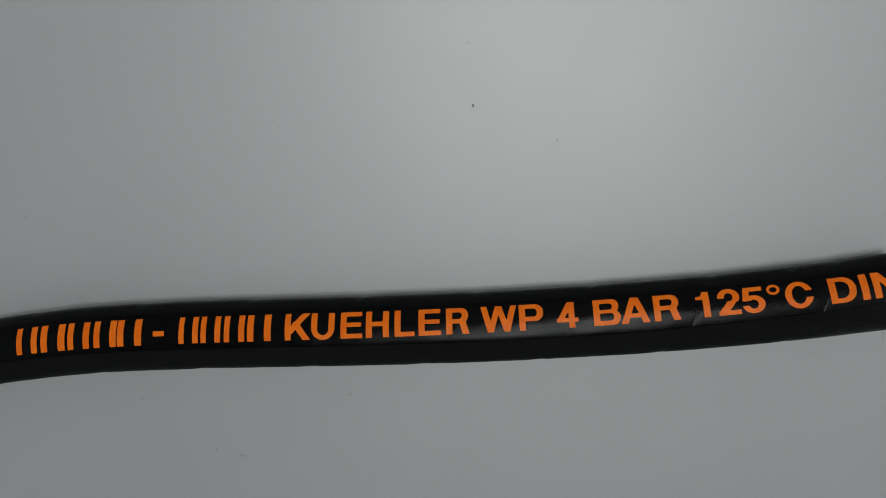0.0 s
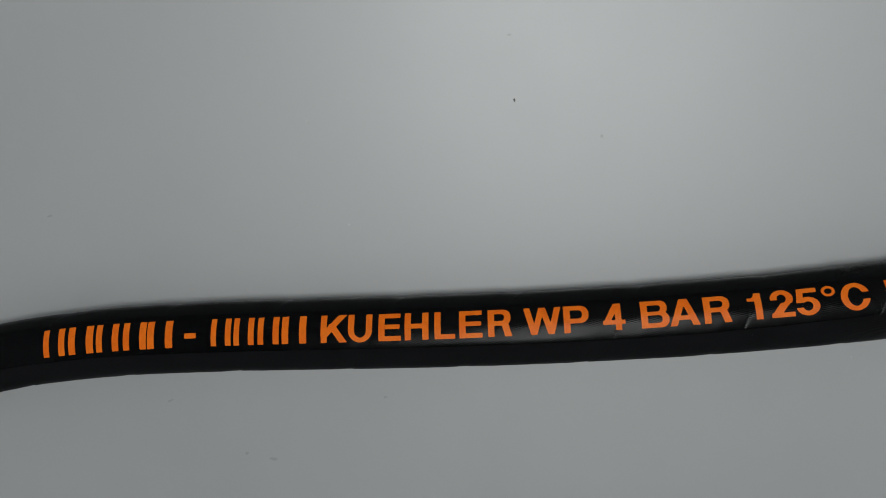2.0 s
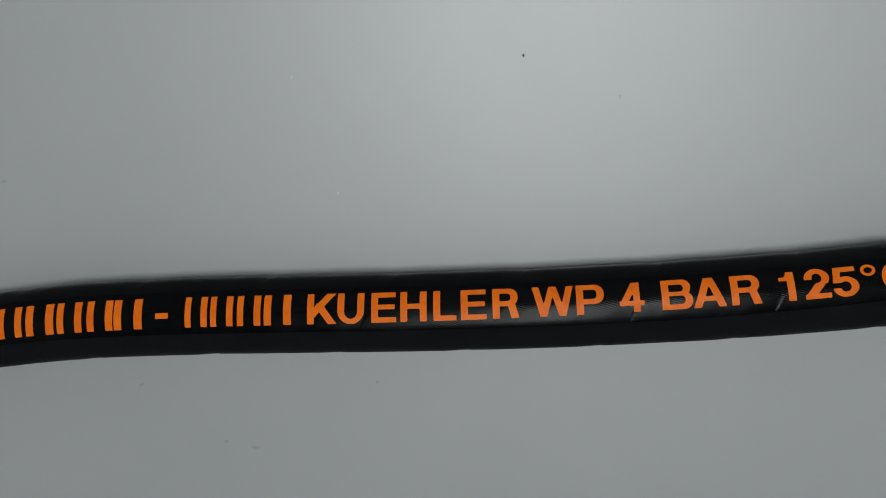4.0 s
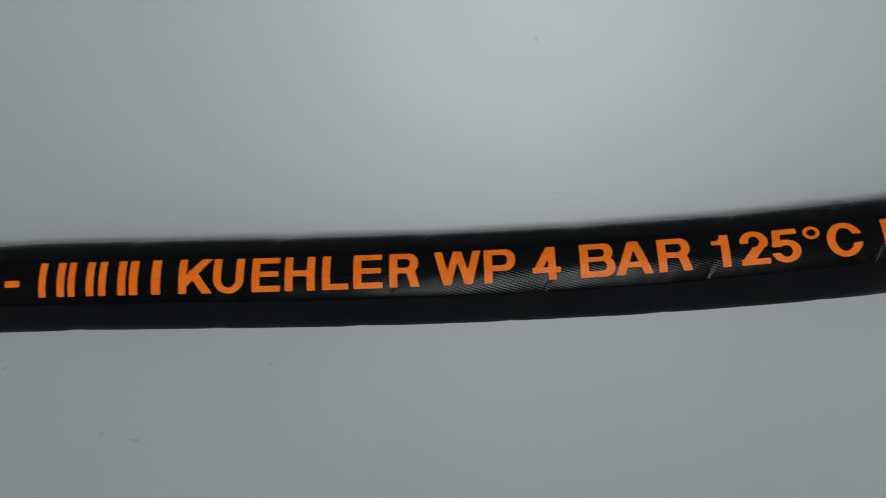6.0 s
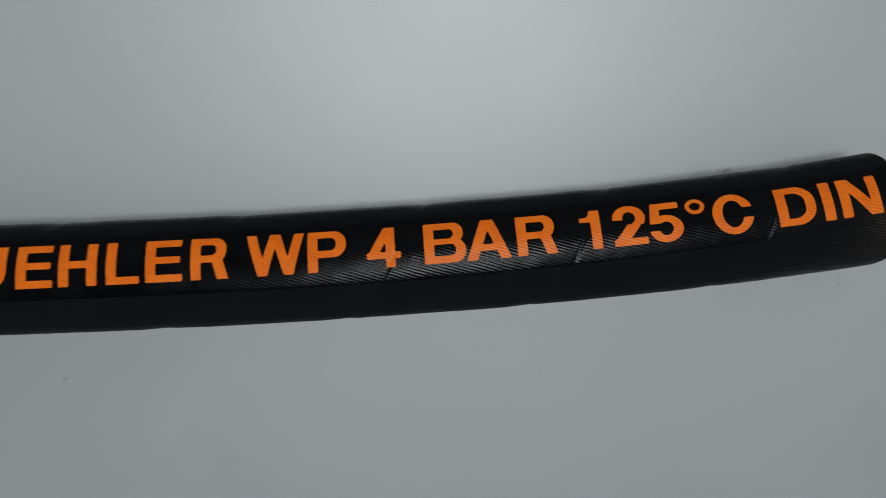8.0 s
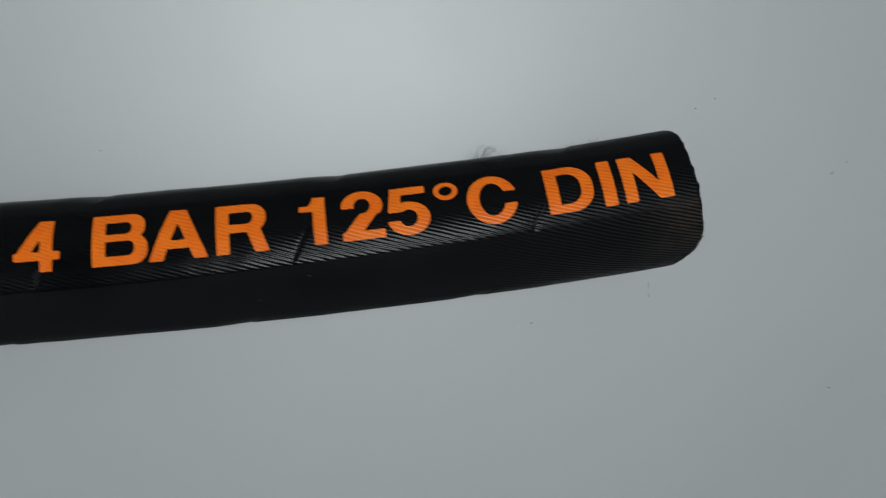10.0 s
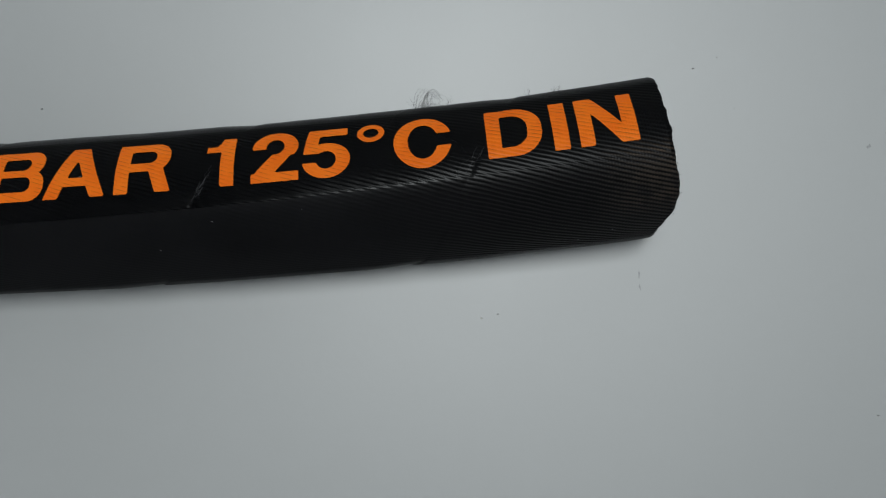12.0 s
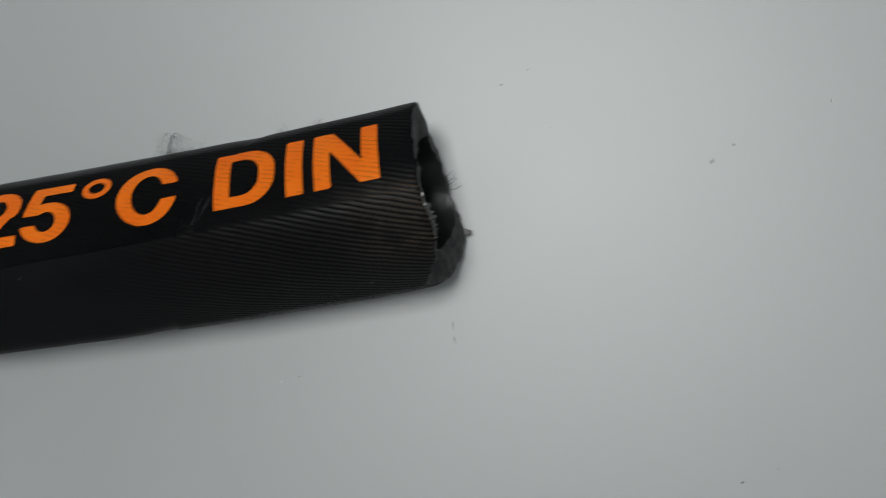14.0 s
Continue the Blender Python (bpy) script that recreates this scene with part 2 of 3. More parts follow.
def hose_cover():
    """The outer skin, from far beyond the bend to the ragged cut."""
    body = [u for u in STOPS if u < 0.1535]
    tail = 18
    verts, rows, uvs = [], [], []
    for u in body:
        rows.append([len(verts) + k for k in range(AROUND)])
        for a in ANGLES:
            verts.append(place(u, a, radius(u, a)))
            uvs.append((u, a * R))
    for j in range(1, tail + 1):
        rows.append([len(verts) + k for k in range(AROUND)])
        for a in ANGLES:
            u = body[-1] + (end_of(a) - body[-1]) * j / tail
            verts.append(place(u, a, radius(u, a) - (0.00025 if j == tail else 0)))
            uvs.append((u, a * R))
    faces = []
    for p, q in zip(rows, rows[1:]):
        for k in range(AROUND):
            n = (k + 1) % AROUND
            faces.append((p[k], q[k], q[n], p[n]))
    me = bpy.data.meshes.new("cover")
    me.from_pydata(verts, [], faces)
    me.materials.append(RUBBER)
    layer = me.uv_layers.new(name="UVMap")
    idx = np.empty(len(me.loops), dtype=np.int32)
    me.loops.foreach_get("vertex_index", idx)
    tab = np.array(uvs)[idx]
    quad = tab.reshape(-1, 4, 2)
    wrap = (quad[:, :, 1].max(axis=1) - quad[:, :, 1].min(axis=1)) > R
    low = quad[:, :, 1] < 0
    quad[:, :, 1] = np.where(wrap[:, None] & low, quad[:, :, 1] + 2 * math.pi * R, quad[:, :, 1])
    layer.data.foreach_set("uv", quad.reshape(-1).astype(np.float32))
    me.polygons.foreach_set("use_smooth", [True] * len(me.polygons))
    ob = new("cover", me)
    ob.parent = hose
    return tagged(ob, "black woven cloth cover with slanting cords and spiral wrap seams")


def bore_at(u, a):
    """Inner wall; squeezed on the torn front side beside the cut."""
    d = math.degrees(a)
    near = smooth01((u - 0.150) / 0.011)
    squeeze = near * (0.0007 * math.exp(-(((d + 30) / 16) ** 2)) - 0.0018 * math.exp(-(((d - 18) / 20) ** 2)))
    return BORE_R - squeeze + 0.00018 * noise.noise((math.cos(a) * 2.5, math.sin(a) * 2.5, u * 60))


def rim_in(a):
    """How far the inner edge of the cut stands back; the side away from the print is undercut."""
    d = math.degrees(a)
    far = smooth01((d - 60) / 30) + 1 - smooth01((d + 172) / 20)
    return 0.0006 - 0.0014 * min(1.0, far)


def hose_end():
    """The cut face: a ragged ring between cover and bore."""
    bm = bmesh.new()
    rings = []
    steps = 6
    for j in range(steps + 1):
        f = j / steps
        ring = []
        for a in ANGLES:
            u0 = end_of(a)
            r0, r1 = radius(u0, a) - 0.00025, bore_at(u0, a)
            u = u0 + 0.00045 * math.sin(f * math.pi) * (0.4 + noise.noise((math.cos(a) * 9, math.sin(a) * 9, f * 3))) - rim_in(a) * f
            ring.append(bm.verts.new(place(u, a, r0 + (r1 - r0) * f)))
        rings.append(ring)
    for p, q in zip(rings, rings[1:]):
        for k in range(AROUND):
            n = (k + 1) % AROUND
            bm.faces.new((p[k], q[k], q[n], p[n]))
    return part("cut_face", bm, CUT, hose, "ragged dark grey cut rubber face", True)


def hose_bore():
    bm = bmesh.new()
    rings = []
    for j in range(40):
        ring = []
        for a in ANGLES:
            u = (end_of(a) - rim_in(a)) * (1 - j / 39) + 0.02 * (j / 39)
            ring.append(bm.verts.new(place(u, a, bore_at(u, a))))
        rings.append(ring)
    bm.faces.new(rings[-1])
    for p, q in zip(rings, rings[1:]):
        for k in range(AROUND):
            n = (k + 1) % AROUND
            bm.faces.new((p[k], q[k], q[n], p[n]))
    return part("bore", bm, BORE, hose, "smooth black inner rubber tube", True)


def hose_far_end():
    """The square cut at the other end, well beyond the bend."""
    bm = bmesh.new()
    u = STOPS[0]
    rows = [(u, None), (u, BORE_R), (u + 0.12, BORE_R)]
    rings = [[bm.verts.new(place(w, a, radius(w, a) if r is None else r)) for a in ANGLES] for w, r in rows]
    for p, q in zip(rings, rings[1:]):
        for k in range(AROUND):
            n = (k + 1) % AROUND
            bm.faces.new((p[n], q[n], q[k], p[k]))
    bm.faces.new(rings[-1])
    return part("cut_face", bm, CUT, hose, "plain dark grey cut rubber face")


cover = hose_cover()
cut_end = hose_end()
hose_bore()
hose_far_end()

# ---------------------------------------------------------------- the printing
PRINT_LIFT = 0.0001


def base_angle(u):
    return radians(1.0 + 8.2 * smooth01((u + 0.22) / 0.38))


def cap_angle(u):
    return radians(47.8 + 1.6 * smooth01((u + 0.15) / 0.2))


CAP = 0.0104        # height of the capitals along the surface
STEM, THIN = 0.235, 0.172   # stroke widths, in shares of the height


def slab(x0, x1, y0, y1):
    return lambda x, y: max(x0 - x, x - x1, y0 - y, y - y1)


def slant(xa, ya, xb, yb, w):
    """A leaning stroke of level width w from (xa, ya) up to (xb, yb), cut level at both ends."""
    k = (xb - xa) / (yb - ya)
    c = 1 / math.sqrt(1 + k * k)
    return lambda x, y: max((abs(x - xa - k * (y - ya)) - w / 2) * c, ya - y, y - yb)


def oval(cx, cy, rx, ry):
    def f(x, y):
        q = math.hypot((x - cx) / rx, (y - cy) / ry)
        return (q - 1) * min(rx, ry)
    return f


def lobe(x0, x1, y0, y1, r):
    """A block with its two corners on the far side rounded."""
    def f(x, y):
        dx, dy = x - (x1 - r), abs(y - (y0 + y1) / 2) - ((y1 - y0) / 2 - r)
        if dx > 0 and dy > 0:
            return math.hypot(dx, dy) - r
        return max(x0 - x, x - x1, abs(y - (y0 + y1) / 2) - (y1 - y0) / 2)
    return f


def both(*fs):
    return lambda x, y: min(f(x, y) for f in fs)


def less(f, g):
    return lambda x, y: max(f(x, y), -g(x, y))


def within(f, g):
    return lambda x, y: max(f(x, y), g(x, y))


def shape(sign, w):
    """The bold upright sign as a field that is negative inside; the sign is 1 high and w wide."""
    s, t = STEM, THIN
    stem = slab(0, s, 0, 1)
    if sign == "I":
        return slab(0, w, 0, 1)
    if sign == "L":
        return both(stem, slab(0, w, 0, t))
    if sign == "E":
        return both(stem, slab(0, w, 0, t), slab(0, w * 0.95, 0.43, 0.43 + t * 0.94), slab(0, w * 0.98, 1 - t, 1))
    if sign == "H":
        return both(stem, slab(w - s, w, 0, 1), slab(0, w, 0.42, 0.42 + t))
    if sign == "N":
        return both(stem, slab(w - s, w, 0, 1), slant(w - s * 0.60, 0, s * 0.60, 1, 0.28))
    if sign == "K":
        return both(stem, within(slant(0.10, 0.22, w - 0.17, 1, 0.32), slab(s * 0.6, w, 0, 1)), within(slant(w - 0.15, 0, 0.36, 0.68, 0.30), slant(0.36, -0.5, 1.0, 0.72, 1.3)))
    if sign == "A":
        return both(slant(0.125, 0, w / 2 - 0.02, 1, 0.25), slant(w - 0.125, 0, w / 2 + 0.02, 1, 0.25), slab(w * 0.24, w * 0.76, 0.21, 0.37))
    if sign == "W":
        return both(slant(w * 0.275, 0, 0.115, 1, 0.23), slant(w * 0.275, 0, w / 2 - 0.01, 1, 0.22), slant(w * 0.725, 0, w / 2 + 0.01, 1, 0.22), slant(w * 0.725, 0, w - 0.115, 1, 0.23))
    if sign == "U":
        return less(both(slab(0, w, 0.42, 1), within(oval(w / 2, 0.42, w / 2, 0.44), slab(0, w, -1, 0.43))),
                    both(slab(s, w - s, 0.40, 2), oval(w / 2, 0.40, w / 2 - s, 0.40 - t + 0.02)))
    if sign == "P":
        return both(stem, less(lobe(s * 0.5, w, 0.34, 1, 0.30), lobe(s * 0.4, w - s, 0.34 + t, 1 - t, 0.13)))
    if sign == "R":
        return both(stem, less(lobe(s * 0.5, w * 0.96, 0.40, 1, 0.27), lobe(s * 0.4, w * 0.96 - s, 0.40 + t, 1 - t, 0.12)), slant(w - 0.125, 0, w * 0.70, 0.50, 0.26))
    if sign == "B":
        return both(stem, less(lobe(s * 0.5, w * 0.95, 0.46, 1, 0.25), lobe(s * 0.4, w * 0.95 - s, 0.46 + t * 0.75, 1 - t, 0.11)),
                    less(lobe(s * 0.5, w, 0, 0.58, 0.27), lobe(s * 0.4, w - s, t, 0.58 - t * 0.75, 0.12)))
    if sign == "D":
        return both(stem, less(lobe(s * 0.5, w, 0, 1, 0.44), lobe(s * 0.4, w - s, t, 1 - t, 0.27)))
    if sign == "C":
        ring_c = less(oval(w / 2, 0.5, w / 2, 0.525), oval(w / 2, 0.5, w / 2 - s, 0.525 - t))
        return less(ring_c, slab(w * 0.56, 9, 0.375, 0.635))
    if sign == "1":
        return both(slab(w - s, w, 0, 1), slab(0, w - 0.1, 0.69, 0.815), less(slab(w - s - 0.13, w - 0.1, 0.80, 1), oval(w - s - 0.13, 1.0, 0.13, 0.19)))
    if sign == "2":
        hook = less(oval(w / 2, 0.69, w * 0.49, 0.335), oval(w / 2, 0.69, w * 0.49 - s, 0.335 - t))
        hook = less(hook, both(slab(-9, w * 0.52, -9, 0.655), slab(-9, 9, -9, 0.50)))
        return both(hook, slab(0, w, 0, t), within(slant(0.10, 0.02, w - 0.16, 0.66, 0.34), slab(0, w * 0.86, 0.02, 0.53)))
    if sign == "5":
        bowl = less(oval(w / 2, 0.325, w / 2, 0.345), oval(w / 2, 0.325, w / 2 - s, 0.345 - t))
        bowl = less(bowl, slab(-9, w * 0.5, 0.285, 0.46))
        return both(bowl, slab(w * 0.13, w * 0.94, 1 - t, 1), within(slant(w * 0.16, 0.46, w * 0.26, 1, 0.22), slab(0, w, 0.46, 1)))
    if sign == "4":
        return both(slab(w * 0.56, w * 0.83, 0, 1), slab(0, w, 0.215, 0.375), slant(0.11, 0.25, w * 0.66, 1, 0.24))
    return slab(0, w, 0, 1)


def print_field(f, u0, w, name, label, low=-0.03, high=1.03):
    """Prints the sign onto the hose: the inside of the field, in small tiles that follow the round surface."""
    cell = 0.03
    nx, ny = int(math.ceil((w + 0.06) / cell)), int(math.ceil((high - low) / cell))
    bm = bmesh.new()
    uv = bm.loops.layers.uv.new("UVMap")
    value = [[f(-0.03 + i * cell, low + j * cell) for j in range(ny + 1)] for i in range(nx + 1)]
    made, spot = {}, {}

    def vert(x, y):
        key = (round(x, 5), round(y, 5))
        if key not in made:
            u = u0 + x * CAP
            a = base_angle(u) + (cap_angle(u) - base_angle(u)) * y
            made[key] = bm.verts.new(place(u, a, radius(u, a) + PRINT_LIFT))
            spot[made[key]] = (u, a * R)
        return made[key]

    for i in range(nx):
        for j in range(ny):
            loop = []
            corners = ((i, j), (i + 1, j), (i + 1, j + 1), (i, j + 1))
            for (a, b), (c, d) in zip(corners, corners[1:] + corners[:1]):
                va, vc = value[a][b], value[c][d]
                if va <= 0:
                    loop.append(vert(-0.03 + a * cell, low + b * cell))
                if (va <= 0) != (vc <= 0):
                    q = va / (va - vc)
                    loop.append(vert(-0.03 + (a + (c - a) * q) * cell, low + (b + (d - b) * q) * cell))
            loop = [v for k, v in enumerate(loop) if v is not loop[k - 1]]
            if len(loop) > 2:
                try:
                    face = bm.faces.new(loop)
                except ValueError:
                    continue
                for lp in face.loops:
                    lp[uv].uv = spot[lp.vert]
    return part(name, bm, INK, cover, label, True)


SIGNS = (
    ("K", -0.0791, -0.0686), ("U", -0.0682, -0.0587), ("E", -0.0562, -0.0474), ("H", -0.0459, -0.0366), ("L", -0.0343, -0.0263),
    ("E", -0.0247, -0.0158), ("R", -0.0137, -0.0046), ("W", -0.0001, 0.0141), ("P", 0.0150, 0.0244), ("4", 0.0295, 0.0378),
    ("B", 0.0436, 0.0538), ("A", 0.0539, 0.0648), ("R", 0.0664, 0.0762), ("1", 0.0822, 0.0872), ("2", 0.0902, 0.0984),
    ("5", 0.0990, 0.1073), ("C", 0.1148, 0.1248), ("D", 0.1306, 0.1400), ("I", 0.1417, 0.1443), ("N", 0.1460, 0.1557),
)
for sign, ua, ub in SIGNS:
    w = (ub - ua) / CAP
    print_field(shape(sign, w), ua, w, "printed_letter", "orange printed " + ("figure " if sign.isdigit() else "letter ") + sign)
print_field(less(oval(0.22, 0.81, 0.23, 0.205), oval(0.22, 0.81, 0.13, 0.105)), 0.1086, 0.46, "printed_degree_sign", "orange printed degree sign")

# the maker's mark, as plain upright bars
for ua, ub in ((-0.1951, -0.1858), (-0.1841, -0.1734), (-0.1721, -0.1626), (-0.1606, -0.1509), (-0.1504, -0.1398),
               (-0.1238, -0.1156), (-0.1144, -0.1062), (-0.1046, -0.0960), (-0.0948, -0.0849)):
    w = (ub - ua) / CAP
    print_field(slab(0, w * 0.27, 0, 1), ua, w, "printed_bar", "plain orange printed bar")
    print_field(slab(w * 0.71, w, 0, 1), ua, w, "printed_bar", "plain orange printed bar")
print_field(slab(0, 0.0048 / CAP, 0.31, 0.50), -0.1348, 0.5, "printed_dash", "orange printed dash")

# ---------------------------------------------------------------- loose fibres on the hose


def hair(bm, points, thick):
    """A thin three-sided thread along the points."""
    rings = []
    for k, p in enumerate(points):
        d = (points[min(k + 1, len(points) - 1)] - points[max(k - 1, 0)]).normalized()
        s = d.cross(Vector((0.3, 0.2, 0.9))).normalized()
        t = d.cross(s)
        rr = thick * (1 - 0.6 * k / len(points))
        rings.append([bm.verts.new(p + rr * (math.cos(w) * s + math.sin(w) * t)) for w in (0, 2.094, 4.189)])
    for a, b in zip(rings, rings[1:]):
        for k in range(3):
            bm.faces.new((a[k], a[(k + 1) % 3], b[(k + 1) % 3], b[k]))


def tuft(u0, u1, a0, count, reach, thick, rng, lean=(0, 1, 0.2), curl=0.6):
    bm = bmesh.new()
    for _ in range(count):
        u, a = rng.uniform(u0, u1), radians(a0 + rng.uniform(-9, 9))
        p = place(u, a, radius(u, a) - 0.0001)
        d = (Vector(lean) + Vector([rng.uniform(-0.7, 0.7) for _ in range(3)])).normalized()
        pts, n = [p], rng.randint(7, 12)
        length = reach * rng.uniform(0.35, 1.0)
        for _k in range(n):
            d = (d + curl * Vector([rng.uniform(-1, 1) for _ in range(3)])).normalized()
            nxt = pts[-1] + d * (length / n)
            nxt.z = max(nxt.z, 0.0004)
            pts.append(nxt)
        hair(bm, pts, thick)
    return bm


rng = random.Random(5)


def looped_tuft(u0, width, height, count, thick):
    """Fibres that rise together, bend over in one loop and come down again."""
    bm = bmesh.new()
    a = radians(78)
    root = place(u0, a, radius(u0, a) - 0.0002)
    up = Vector((0.0, 0.9, 0.45)).normalized()
    for _ in range(count):
        h, w = height * rng.uniform(0.5, 1.08), width * rng.uniform(0.6, 1.15)
        lift, stop = rng.uniform(0, 6.28), rng.uniform(0.45, 1.0)
        base = root + Vector((rng.gauss(0, 0.0009), 0, 0))
        pts = []
        for k in range(13):
            f = stop * k / 12
            wave = 0.00028 * math.sin(5 * f + lift) + rng.uniform(-0.00008, 0.00008)
            pts.append(base + Vector((w * (f ** 1.3) + wave, 0, 0)) + up * (h * math.sin(math.pi * min(1.0, f * 0.98)) ** 0.8 + wave) + Vector((0, 0, wave)))
        hair(bm, pts, thick)
    return bm


part("fibre_tuft", looped_tuft(0.1200, 0.0042, 0.0036, 24, 0.00002), LINT, cover, "loop of tangled grey fibres")
part("fibre_tuft", tuft(0.1185, 0.1245, 78, 40, 0.0050, 0.00002, rng, (0.15, 0.85, 0.45), 0.85), LINT, cover, "loose tangled grey fibres")
part("fibre_tuft", tuft(0.1385, 0.1397, 80, 10, 0.0020, 0.00002, rng), LINT, cover, "short grey fibres")
part("fibre_tuft", tuft(0.1435, 0.1452, 80, 14, 0.0022, 0.00002, rng), LINT, cover, "short grey fibres")


def frayed(a_lo, a_hi, count, reach, thick, r_in, ahead=1.0):
    bm = bmesh.new()
    for _ in range(count):
        a = radians(rng.uniform(a_lo, a_hi))
        u = end_of(a) - 0.0003
        p = place(u, a, radius(u, a) - rng.uniform(0.0002, r_in))
        d = Vector((ahead, rng.uniform(-0.5, 0.5), rng.uniform(-0.4, 0.5))).normalized()
        pts = [p]
        length = reach * rng.uniform(0.3, 1.0)
        for _k in range(6):
            d = (d + 0.55 * Vector([rng.uniform(-1, 1) for _ in range(3)])).normalized()
            nxt = pts[-1] + d * length / 6
            nxt.z = max(nxt.z, 0.0003)
            pts.append(nxt)
        hair(bm, pts, thick)
    return bm


part("frayed_threads", frayed(-60, 120, 160, 0.0008, 0.000025, 0.001), LINT, cut_end, "short frayed cord ends round the cut")
part("torn_edge", frayed(-56, -8, 40, 0.0009, 0.00011, 0.0050, 1.0), GREYCORD, cut_end, "pale torn rubber bits along the bore")
part("frayed_threads", frayed(158, 172, 7, 0.0055, 0.00005, 0.002), LINT, cut_end, "longer loose threads at the cut")


def flap(a, size, mat, label):
    """A torn shred of rubber on the rim."""
    bm = bmesh.new()
    u = end_of(a) - 0.0006
    r = radius(u, a) - 0.0012
    grid = []
    for i in range(5):
        row = []
        for j in range(4):
            f, g = i / 4, j / 3 - 0.5
            off = Vector([noise.noise((i * 0.9 + a * 7, j * 1.1, k * 5.0)) for k in range(3)]) * size * 0.35
            row.append(place(u + size * f * 1.2, a + g * size * (1.2 - 0.8 * f) / r, r + size * 0.5 * f * f) + off)
        grid.append(row)
    top = [[bm.verts.new(p) for p in row] for row in grid]
    bot = [[bm.verts.new(p - Vector((0.0, 0.0, 0.0005))) for p in row] for row in grid]
    for lay in (top, bot):
        for i in range(4):
            for j in range(3):
                bm.faces.new((lay[i][j], lay[i + 1][j], lay[i + 1][j + 1], lay[i][j + 1]))
    edge = [(i, 0) for i in range(5)] + [(4, j) for j in range(1, 4)] + [(i, 3) for i in range(3, -1, -1)] + [(0, j) for j in range(2, 0, -1)]
    for (i, j), (k, m) in zip(edge, edge[1:] + edge[:1]):
        bm.faces.new((top[i][j], top[k][m], bot[k][m], bot[i][j]))
    bmesh.ops.recalc_face_normals(bm, faces=bm.faces[:])
    return part("torn_shred", bm, mat, cut_end, label, True)


flap(radians(-153), 0.0014, GREYCORD, "torn greyish cord shred")
flap(radians(-104), 0.0008, CUT, "torn dark rubber shred")


def nick(d, size):
    """A pale shiny bit of torn cord on the rim of the cut."""
    bm = bmesh.new()
    bmesh.ops.create_icosphere(bm, subdivisions=2, radius=1)
    a = radians(d)
    u = end_of(a)
    at = place(u + 0.0001, a, radius(u, a) - 0.0005)
    for v in bm.verts:
        k = 1 + 0.6 * noise.noise(v.co * 1.9 + Vector((d, 0, 0)))
        v.co = at + Vector((v.co.x * 0.5, v.co.y * 0.9, v.co.z * 1.1)) * size * k
    return part("torn_cord", bm, PALE, cut_end, "tiny bright torn cord end", True)


nick(-5, 0.0003)
nick(-11, 0.00018)


def scuffs(u0, count, lo, hi):
    """Pale scratches rubbed along a wrap seam."""
    bm = bmesh.new()
    for _ in range(count):
        d = rng.uniform(lo, hi)
        side = rng.uniform(-0.0012, 0.0003)
        pts = []
        for k in range(5):
            a = radians(d + k * rng.uniform(1.2, 2.2))
            u = u0 + PITCH * a / (2 * math.pi) + side + rng.uniform(-0.00008, 0.00008)
            pts.append(place(u, a, radius(u, a) + 0.00003))
        hair(bm, pts, rng.uniform(0.00002, 0.00005))
    return bm


for k, n, lo, hi in ((0, 5, -6, 12), (1, 10, -3, 18), (2, 6, -5, 14)):
    part("scuff", scuffs(FIRST + k * PITCH, n, lo, hi), SCUFF, cover, "pale scuff along a wrap seam")
for u, d, size in ((0.0830, -15.5, 0.00026), (0.0729, -35.5, 0.00022), (0.0602, 24.0, 0.0003), (0.0985, -12, 0.00016), (0.1502, -58, 0.0002), (0.1445, -66, 0.00018)):
    bm = bmesh.new()
    bmesh.ops.create_icosphere(bm, subdivisions=1, radius=size * 0.7)
    at = place(u, radians(d), radius(u, radians(d)))
    for v in bm.verts:
        v.co = at + Vector((v.co.x * 1.5, v.co.y, v.co.z * 0.6)) * (0.8 + 0.5 * noise.noise(v.co * 6000))
    part("lint_fleck", bm, SCUFF, cover, "tiny pale fleck stuck to the cloth", True)

# ---------------------------------------------------------------- crumbs and marks on the table


def crumb(name, x, y, w, h, mat, label, category, high=0.35):
    bm = bmesh.new()
    bmesh.ops.create_icosphere(bm, subdivisions=2, radius=1)
    for v in bm.verts:
        k = 1 + 0.45 * noise.noise(v.co * 1.7 + Vector((x * 900, y * 700, 0)))
        v.co = Vector((v.co.x * w * 0.36 * k, v.co.y * h * 0.36 * k, max(0.0, v.co.z * k + 0.75) * min(w, h) * high))
    ob = mesh_object(name, bm, mat, None, "", True)
    ob.location = (x, y, 0)
    return tagged(ob, label, category, group="crumbs on the tabletop")


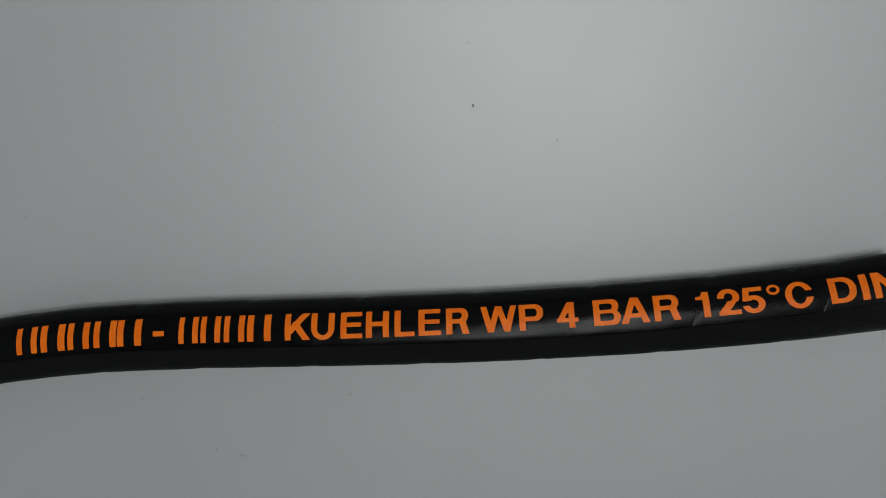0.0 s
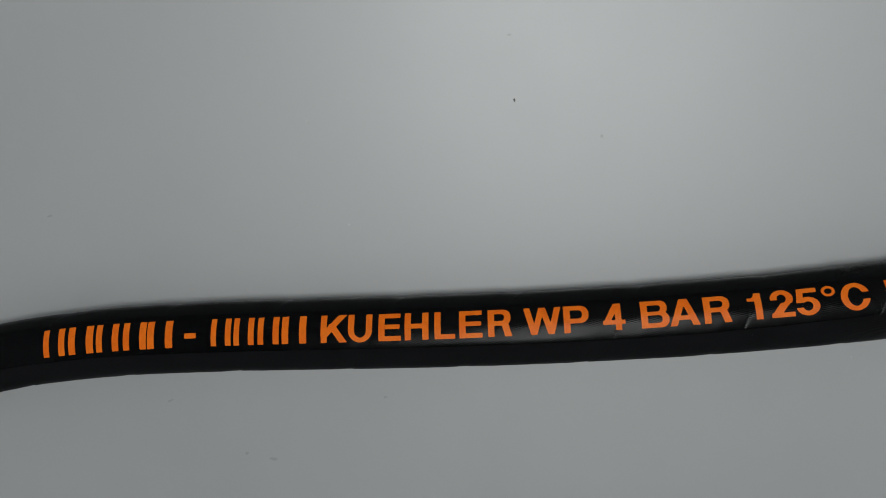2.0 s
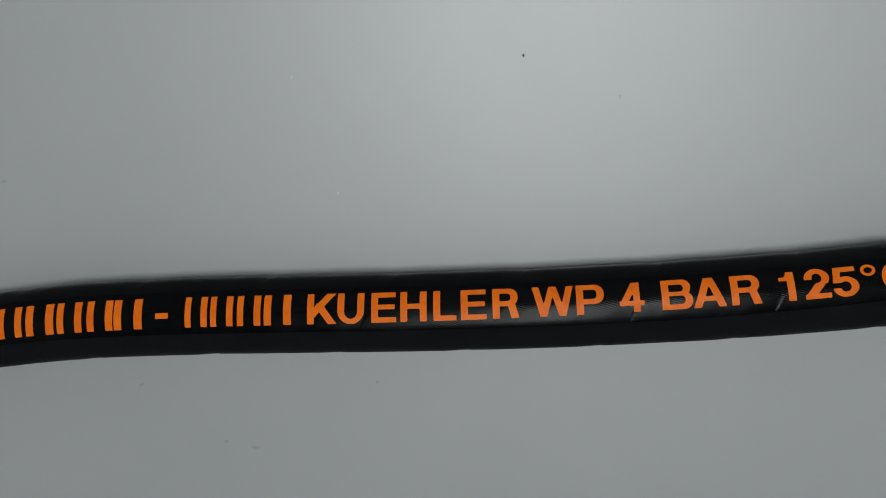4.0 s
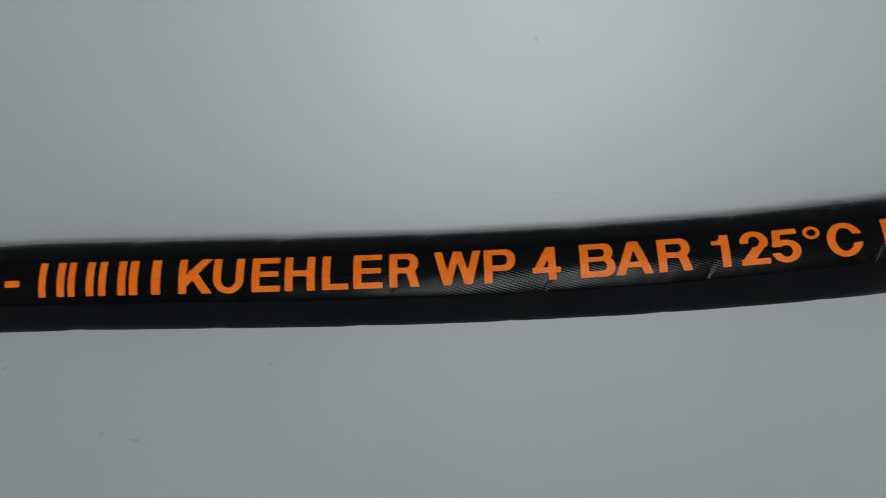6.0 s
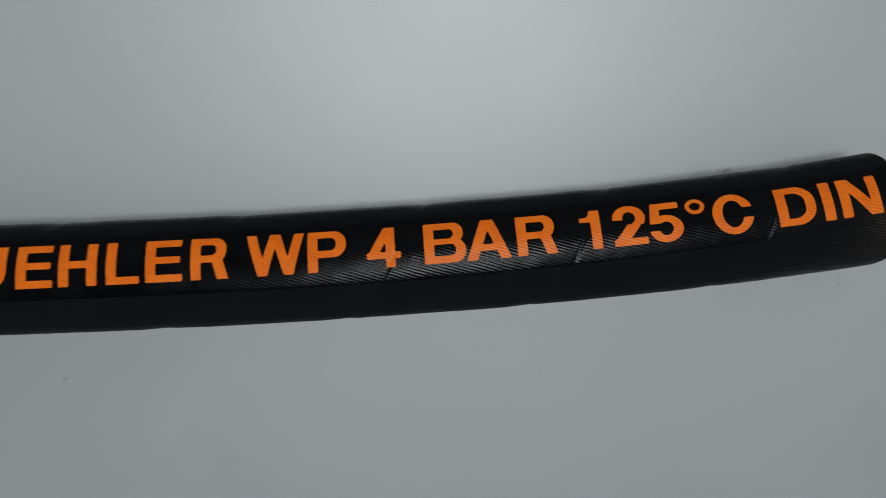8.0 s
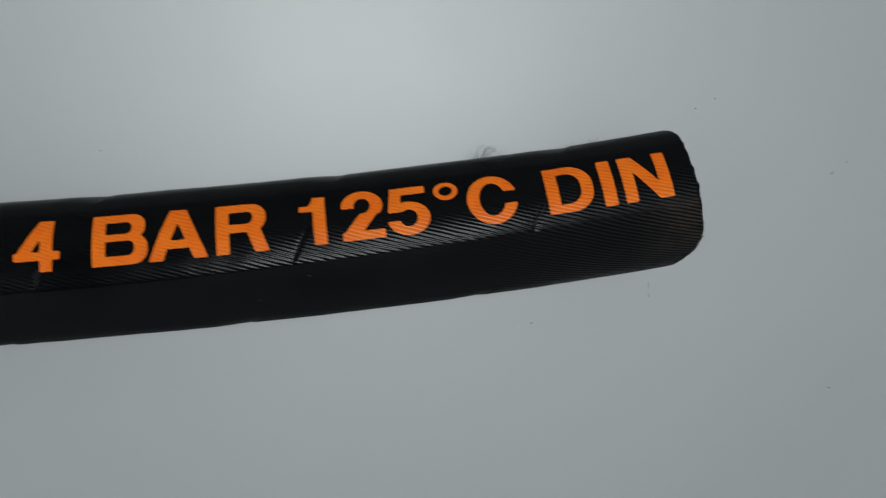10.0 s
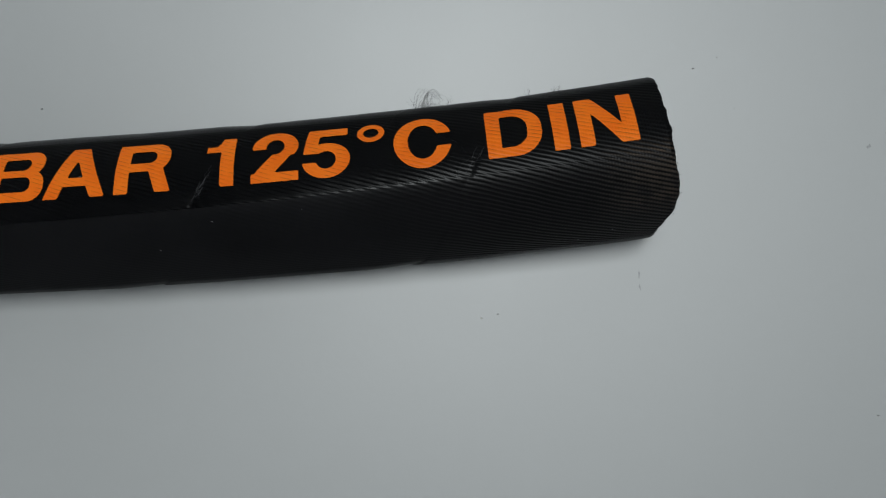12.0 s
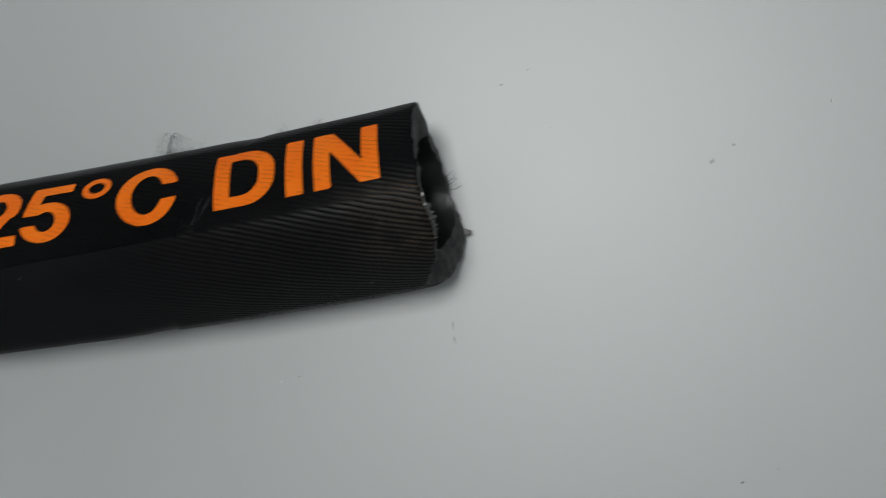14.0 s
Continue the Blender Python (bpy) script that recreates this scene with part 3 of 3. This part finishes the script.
for x, y, w, h in ((0.0009, 0.0887, 0.0010, 0.0016), (0.1717, 0.0264, 0.0005, 0.0004), (0.1764, 0.0284, 0.0004, 0.0003), (0.1315, -0.0213, 0.0005, 0.0004),
                   (0.2053, -0.0432, 0.0008, 0.0004), (-0.1595, -0.0278, 0.0006, 0.0005), (0.0386, 0.0238, 0.0006, 0.0005)):
    if x == 0.0009:
        crumb("crumb", x, y, w, h, CRUMB, "tiny dark wedge-shaped crumb lying on the pale tabletop", "crumb")
    else:
        crumb("crumb", x, y, w, h, GREYCRUMB, "tiny grey crumb lying on the pale tabletop", "crumb")
for x, y, w, h in ((-0.0698, 0.0435, 0.0009, 0.0006), (-0.0827, 0.0865, 0.0006, 0.0011), (0.1282, -0.0220, 0.0005, 0.0005), (0.2246, 0.0176, 0.0004, 0.0010)):
    crumb("fleck", x, y, w, h, PALE, "tiny pale fleck lying on the pale tabletop", "fleck")


def smudge(x, y, w, h, turn, label):
    """A thin film of grime with a ragged outline."""
    bm = bmesh.new()
    pts = []
    for k in range(20):
        a = 2 * math.pi * k / 20
        q = 0.75 + 0.5 * noise.noise((math.cos(a) * 1.6 + x * 500, math.sin(a) * 1.6 + y * 500, 0.4))
        pts.append(bm.verts.new((w / 2 * q * math.cos(a), h / 2 * q * math.sin(a), 0.00003)))
    bm.faces.new(pts)
    ob = mesh_object("smudge", bm, GRIME)
    ob.location, ob.rotation_euler = (x, y, 0), (0, 0, turn)
    return tagged(ob, label, "smudge", group="smudges on the tabletop")


def faint(x, y, w, h, turn):
    ob = smudge(x, y, w, h, turn, "very faint grey smear on the pale tabletop")
    ob.data.materials[0] = FAINT
    return ob


for x, y, w, h, r in ((0.2052, 0.0096, 0.0013, 0.0008, 0.7), (0.2088, 0.0120, 0.0008, 0.0006, 0.2),
                      (0.1598, -0.0142, 0.0004, 0.0022, 0.0), (0.1599, -0.0168, 0.0005, 0.0015, 0.1), (0.2240, -0.0542, 0.0009, 0.0040, -0.1)):
    smudge(x, y, w, h, r, "faint grey smudge on the pale tabletop")
for x, y, w, h, r in ((-0.1265, -0.0566, 0.0030, 0.0016, 0.3), (-0.1147, -0.0597, 0.0052, 0.0016, -0.1), (-0.1588, -0.0307, 0.0040, 0.0012, 0.4),
                      (0.0005, 0.1135, 0.0022, 0.0012, 0.1), (0.0339, 0.0722, 0.0014, 0.0022, 0.0), (-0.2002, 0.0549, 0.0030, 0.0012, 0.2), (-0.0617, -0.0324, 0.0020, 0.0014, 0.5)):
    faint(x, y, w, h, r)
